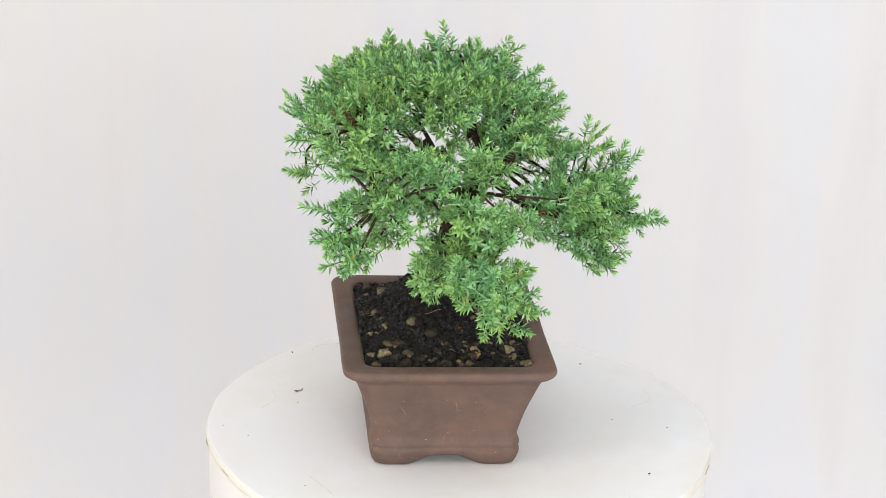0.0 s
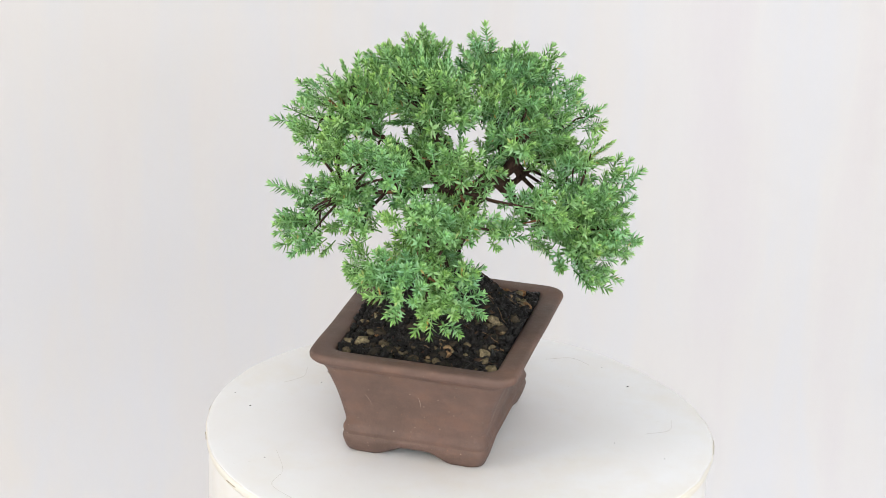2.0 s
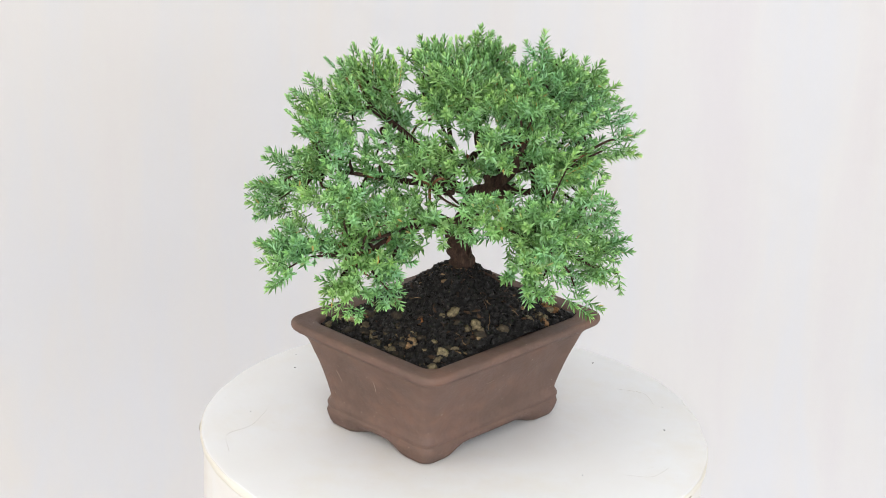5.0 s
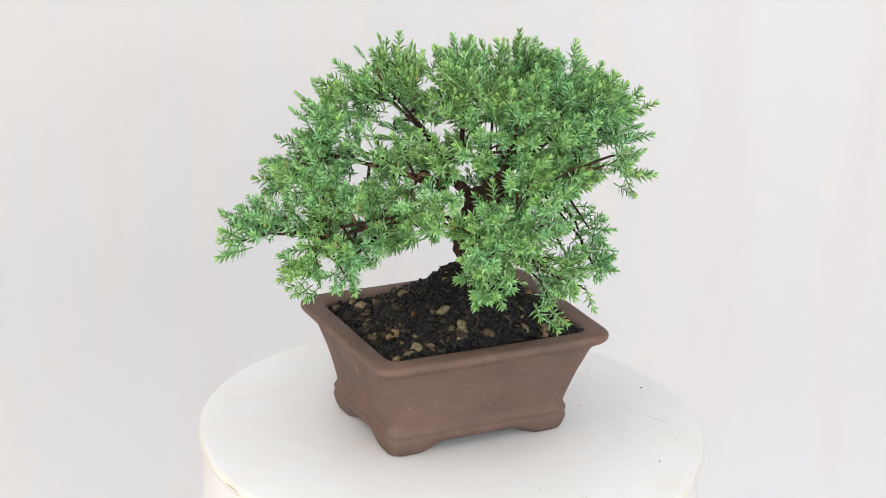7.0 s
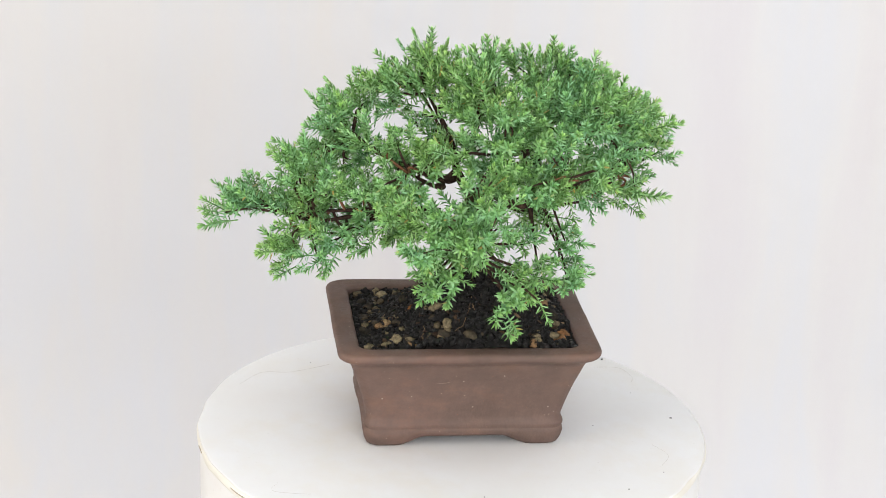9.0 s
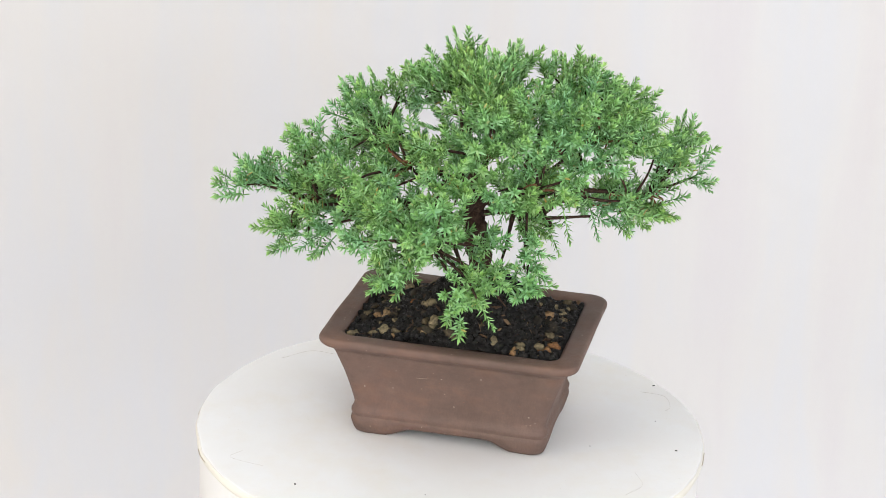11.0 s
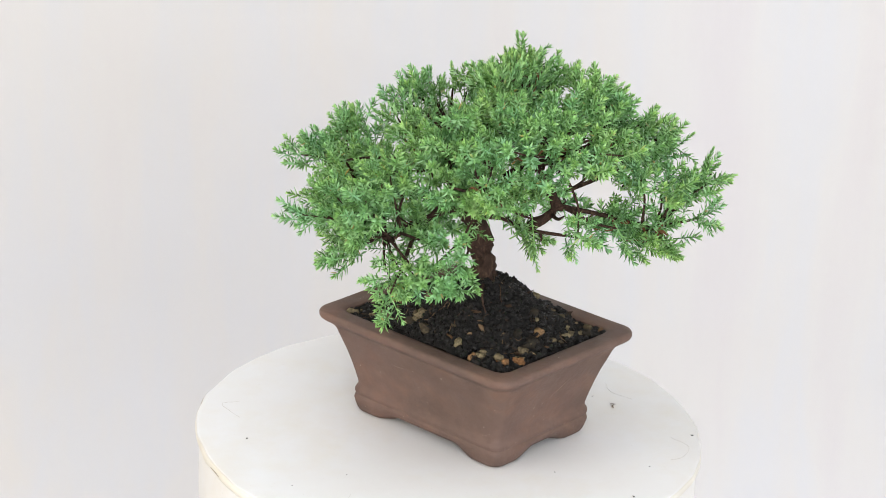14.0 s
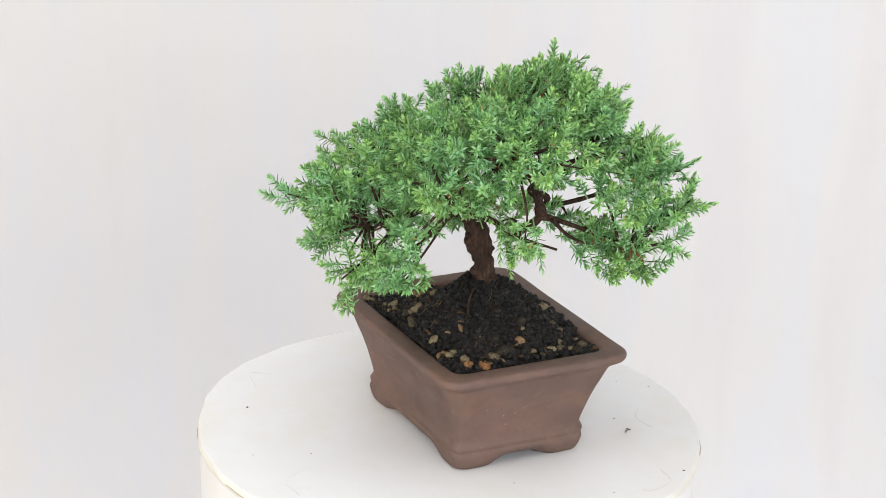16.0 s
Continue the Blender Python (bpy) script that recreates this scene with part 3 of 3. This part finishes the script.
def build_juniper():
    root = thing("juniper_bonsai", "dwarf juniper with dense spiky green foliage, rooted in the pot", "bonsai tree")
    rng = random.Random(11)

    def jitter(s, up=1.0):
        return Vector((rng.uniform(-s, s), rng.uniform(-s, s), rng.uniform(-s, s) * up)) / 1000
    base = Vector((BASE[0], BASE[1], 0.093))
    trunk = spline([base, mm((-11.8, 9, 104)), mm((-11.3, 8, 113)), mm((-10, 5, 124)), mm((-7, 5, 137)), mm((-1, 6, 149)), mm(FORK), mm((11, 12, 166)), mm((26, 13, 180)), mm((34, 20, 203))], 7)
    girth = [(0.0, 0.0112), (0.08, 0.0088), (0.17, 0.0072), (0.28, 0.0066), (0.38, 0.0082), (0.48, 0.0066), (0.60, 0.0064), (0.74, 0.0058), (0.88, 0.0036), (1.0, 0.0010)]

    def girth_at(t):
        for (a, ra), (b, rb) in zip(girth, girth[1:]):
            if t <= b:
                return ra + (rb - ra) * smooth(a, b, t)
        return girth[-1][1]
    v, f = tube(trunk, girth_at, 22, 0.55)
    part("trunk", mesh_of("trunk", v, f, BARK), root, "gnarled brown bark trunk")
    # flakes of bark that stand off the trunk
    for k in range(46):
        i = rng.randrange(3, 48)
        p, way = trunk[i], rng.random() * 6.28
        out = Vector((math.cos(way), math.sin(way), 0))
        s = rng.uniform(0.0014, 0.0030)
        ob = part("bark_flake", lump(rng, BARK, "bark_flake", 0.35, 1, 0.5), root)
        ob.matrix_local = Matrix.Translation(p + out * girth_at(i / (len(trunk) - 1)) * 0.92) @ out.to_track_quat("Z", "Y").to_matrix().to_4x4() @ Matrix.Rotation(rng.uniform(-0.5, 0.5), 4, "Z") @ Matrix.Diagonal((s * 0.7, s * 1.6, s * 0.8, 1))
    open_shoots = [shoot_shape(rng, rng.uniform(0.008, 0.013), rng.uniform(0.0058, 0.0070), "open") for _ in range(10)]
    tight_shoots = [shoot_shape(rng, rng.uniform(0.009, 0.013), 0.0056, "tight") for _ in range(5)]
    bare_shoots = [shoot_shape(rng, rng.uniform(0.012, 0.018), rng.uniform(0.0054, 0.0064), "bare") for _ in range(5)]
    nodes = trunk[30:]

    def turn_to(d):
        return d.to_track_quat("Z", "Y").to_matrix() @ Matrix.Rotation(rng.random() * 6.28, 3, "Z")

    def grow(elbow, end, pads):
        """A bough through an elbow, with a twig and a clump of shoots out to each of its pads (millimetres)."""
        goal = mm(elbow)
        start = min(nodes, key=lambda p: (p - goal).length + 0.35 * max(0.0, p.z - goal.z))
        bend, last = goal + jitter(5), mm(end) + jitter(5)
        limb = spline([start, start.lerp(bend, 0.5) + jitter(4), bend, last], 7)
        nodes.extend(limb[4:15])
        thick = 0.0012 + 0.00007 * len(pads)
        v, f = tube(limb, lambda t: thick * (1 - t) ** 0.9 + 0.0008, 9, 0.4, rng.random() * 9)
        bough = part("branch", mesh_of("branch", v, f, BARK), root)
        for pad in pads:
            c = mm(pad)
            near = min(limb[2:], key=lambda p: (p - c).length + 0.4 * abs(c.z - p.z - 0.01))
            out = (c - near)
            flat = Vector((c.x + 0.005, c.y - 0.005, 0))
            away = (flat.normalized() * 0.75 + Vector((0, 0, 0.40 + 3.6 * (c.z - 0.17))) + out.normalized() * 0.6).normalized()
            tip = c - away * (0.0122 + 0.004 * smooth(0.215, 0.240, c.z))
            twig = spline([near, near.lerp(c, 0.5) + jitter(3), tip], 6)
            v, f = tube(twig, lambda t: 0.0006 * (1 - t) + 0.00045, 6, 0.3, rng.random() * 9)
            part("twig", mesh_of("twig", v, f, TWIG if (tip - near).length < 0.022 and rng.random() < 0.45 else BARK), bough)
            placed = []
            along = int((tip - near).length / 0.013)
            crown_tight = c.z > 0.19 and rng.random() < 0.45
            for s in range(7 + along):
                u = Vector((rng.gauss(0, 1), rng.gauss(0, 1), rng.gauss(0, 0.8)))
                d = (away * 1.2 + u.normalized() * 0.85 + Vector((0, 0, 0.15))).normalized()
                if s < along:
                    at = twig[rng.randrange(2, len(twig))]
                    d = (d + u.normalized() * 0.6).normalized()
                    # low factor: inner shoots get old needles' green with the crown's shade painted in
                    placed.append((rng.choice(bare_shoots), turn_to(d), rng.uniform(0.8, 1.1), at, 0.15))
                else:
                    at = tip + u * 0.0046 - away * 0.0015
                    shp = rng.choice(tight_shoots if crown_tight and rng.random() < 0.8 else open_shoots)
                    placed.append((shp, turn_to(d), rng.uniform(0.85, 1.15), at, rng.uniform(0.55, 1.0)))
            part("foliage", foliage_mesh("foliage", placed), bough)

    grow((-34, -10, 181), (-66, -24, 205),
         [(-73, -56, 209), (-82, -71, 213), (-46, -43, 193), (-62, -67, 220), (-71, -32, 241), (-72, -34, 162), (-35, -16, 176), (-81, -33, 243), (-79, -25, 238), (-94, -35, 230), (-66, -49, 219), (-107, -19, 223), (-52, -39, 232), (-93, 3, 199), (-66, -8, 193), (-72, -21, 215), (-70, -8, 232), (-98, -53, 215), (-15, -24, 188), (-58, -60, 207), (-62, -12, 221), (-50, -51, 221), (-56, -28, 240), (-42, -30, 182), (-88, -17, 224), (-76, 2, 199)])
    grow((-34, -10, 181), (-66, -24, 205),
         [(-79, -44, 204)])
    grow((-15, -34, 165), (-49, -78, 174),
         [(-82, -88, 175), (-87, -94, 159), (-75, -108, 151), (-63, -73, 209), (-52, -93, 184), (-10, -98, 202), (-57, -83, 212), (-30, -86, 213), (-20, -93, 208), (-64, -41, 136), (-81, -71, 200), (-63, -87, 180), (-78, -105, 162), (-29, -115, 173), (-36, -97, 209), (-66, -114, 157), (-45, -82, 162), (-13, -51, 162), (-29, -56, 172), (-78, -76, 166), (-73, -89, 152), (-31, -39, 182), (-15, -79, 197), (-53, -78, 179), (-39, -90, 194)])
    grow((-3, -18, 145), (-8, -40, 137),
         [(-19, -45, 130), (-29, -40, 130), (-9, -56, 132), (-17, -47, 146)])
    grow((7, -49, 149), (11, -98, 145),
         [(-25, -123, 149), (26, -120, 120), (2, -113, 195), (12, -146, 158), (13, -115, 176), (-21, -134, 152), (47, -98, 127), (15, -113, 188), (37, -93, 175), (37, -116, 132), (-3, -147, 159), (29, -101, 129), (18, -77, 136), (4, -99, 168), (19, -162, 151), (12, -68, 174), (-3, -72, 125), (-3, -50, 146), (4, -157, 156), (8, -113, 165), (3, -141, 154), (40, -88, 145), (28, -127, 128), (-4, -90, 158), (19, -103, 150), (-9, -96, 143)])
    grow((7, -49, 149), (11, -98, 145),
         [(30, -66, 169), (46, -49, 158), (4, -100, 184), (20, -97, 175), (18, -81, 173), (31, -110, 143), (5, -67, 137), (0, -69, 162), (3, -56, 169), (-5, -85, 133), (4, -102, 151)])
    grow((8, -17, 166), (12, -38, 177),
         [(25, -23, 195), (2, -79, 200), (73, -59, 182), (2, -50, 204), (10, -60, 195), (22, -32, 185), (62, -40, 175), (5, -33, 188), (29, -49, 163)])
    grow((38, 5, 151), (69, 3, 149),
         [(104, 19, 186), (84, 15, 204), (47, -12, 153), (84, 36, 113), (96, -27, 165), (100, -5, 171), (84, 44, 132), (109, -25, 165), (93, -27, 134), (104, -14, 179), (97, 40, 132), (77, 52, 135), (87, -18, 135), (98, 20, 176), (103, 3, 164), (63, 2, 139), (62, 44, 152), (120, -30, 165), (100, -15, 136), (76, -32, 167), (69, 18, 187), (78, -50, 176), (96, -23, 176), (86, 2, 176), (48, 23, 141), (72, -2, 183)])
    grow((38, 5, 151), (69, 3, 149),
         [(93, -19, 151), (61, 3, 162), (76, 6, 195), (69, 36, 124), (88, -12, 168), (78, -18, 148), (53, 4, 151), (94, -3, 154)])
    grow((11, 13, 174), (18, 19, 193),
         [(48, -15, 205), (36, 27, 228), (24, 27, 228), (31, -1, 202), (46, 23, 209), (2, 28, 224), (24, 19, 215), (26, 9, 182), (45, 29, 195), (34, 38, 209), (13, 29, 214), (54, 17, 191), (31, 15, 197)])
    grow((20, 36, 167), (36, 62, 180),
         [(56, 90, 202), (69, 67, 153), (52, 51, 190), (75, 70, 126), (61, 37, 189), (48, 43, 216), (53, 53, 180), (32, 79, 180), (47, 53, 213), (46, 59, 184), (35, 61, 218), (64, 46, 182), (19, 56, 188), (36, 53, 204), (66, 65, 138), (40, 44, 193), (33, 53, 185), (44, 41, 180)])
    grow((2, 44, 182), (1, 78, 208),
         [(39, 78, 221), (-22, 84, 244), (8, 89, 237), (5, 118, 167), (22, 59, 224), (29, 70, 222), (10, 102, 225), (1, 112, 215), (6, 43, 241), (16, 73, 236), (-6, 118, 213), (-35, 116, 215), (-2, 69, 173), (-13, 45, 204), (29, 102, 202), (21, 86, 217), (-33, 105, 223), (-19, 61, 231), (30, 84, 238), (-7, 88, 237), (-28, 72, 232), (5, 85, 223), (24, 50, 211), (14, 46, 221), (-3, 99, 207), (8, 70, 218)])
    grow((2, 44, 182), (1, 78, 208),
         [(12, 101, 203), (7, 57, 230), (-5, 43, 232), (-20, 104, 209), (10, 58, 173), (-5, 36, 213), (-16, 52, 219), (24, 83, 193), (-29, 89, 227)])
    grow((-16, 42, 149), (-32, 73, 146),
         [(-17, 52, 140)])
    grow((-37, 58, 157), (-66, 102, 154),
         [(-105, 123, 196), (-86, 138, 172), (-74, 118, 148), (-69, 117, 161), (-67, 92, 138), (-66, 108, 142), (-66, 116, 192), (-84, 114, 197), (-15, 30, 161), (-54, 87, 155), (-56, 61, 151), (-61, 82, 167), (-77, 87, 146), (-54, 130, 191), (-95, 130, 193), (-86, 106, 141), (-92, 113, 185), (-84, 125, 182), (-64, 100, 154), (-55, 77, 144), (-67, 79, 153), (-43, 118, 202)])
    grow((-29, 34, 180), (-57, 57, 203),
         [(-51, 73, 240), (-54, 61, 243), (-65, 76, 232), (-92, 85, 215), (-93, 98, 208), (-74, 77, 229), (-83, 84, 218), (-62, 65, 247), (-76, 47, 235), (-61, 91, 195), (-85, 43, 237), (-50, 50, 183), (-72, 61, 199), (-61, 82, 220), (-45, 40, 225), (-47, 66, 224), (-77, 30, 238), (-64, 56, 228), (-83, 73, 196), (-67, 68, 213), (-85, 93, 197), (-74, 83, 206), (-28, 50, 229), (-49, 53, 231), (-58, 75, 198), (-73, 37, 223)])
    grow((-29, 34, 180), (-57, 57, 203),
         [(-70, 47, 195)])
    grow((-47, 29, 164), (-91, 48, 173),
         [(-120, 79, 197), (-61, 24, 146), (-40, 34, 167), (-105, 80, 202), (-115, 35, 155), (-103, 50, 199), (-99, 70, 189), (-113, 66, 194), (-93, 64, 201)])
    grow((-17, 7, 186), (-36, 7, 214),
         [(-11, 0, 212), (-59, 2, 234), (-28, 18, 230), (-50, 12, 248), (-74, 13, 238), (-61, 11, 244), (-21, -2, 244), (-24, -19, 215), (-48, -14, 236), (-40, 2, 232), (-8, 15, 215), (-12, 0, 229), (-12, -9, 192), (-16, 26, 227), (-31, 8, 246), (-58, 10, 223), (-30, -10, 234), (-38, -16, 222), (-34, 28, 221), (-28, 5, 217)])
    # long loose sprigs that hang or stick out of the crown
    for base_at, tip_at in (((-15, 75, 165), (-19, 83, 137)), ((2, 64, 163), (4, 71, 140)), ((-88, 27, 168), (-113, 34, 156)), ((44, 74, 188), (60, 93, 202)), ((-6, 50, 152), (-8, 61, 127)),
                            ((26, -84, 134), (28, -90, 112)), ((-40, 96, 158), (-46, 104, 140)), ((96, 44, 128), (92, 52, 112)), ((60, 44, 140), (66, 54, 122))):
        p, q = mm(base_at), mm(tip_at)
        shp = shoot_shape(rng, (q - p).length, 0.0060, "bare")
        part("sprig", foliage_mesh("sprig", [(shp, turn_to(q - p), 1.0, p, 0.45)]), root, "loose sprig with open dark green needles")
        near = min(nodes, key=lambda o: (o - p).length)
        v, f = tube(spline([near, near.lerp(p, 0.5) + Vector((0, 0, -0.003)), p], 6), lambda t: 0.0011 * (1 - t) + 0.0005, 6, 0.3)
        part("twig", mesh_of("twig", v, f, BARK), root)
    return root


# ---- motion ----
def turned(t):
    """Degrees by which the turntable has turned at t seconds."""
    return 9.8817 * t - 0.23 * 4 * (t / 16) * (1 - t / 16)


def motions():
    rows = [(k * 0.5, pose(0, 0, TOP, 0, 0, -turned(k * 0.5))) for k in range(33)]
    for ob in CARRIED:
        walk(ob, rows)


build_room()
build_backdrop()
CARRIED = [build_turntable(), build_pot(), build_soil(), build_juniper()]
motions()
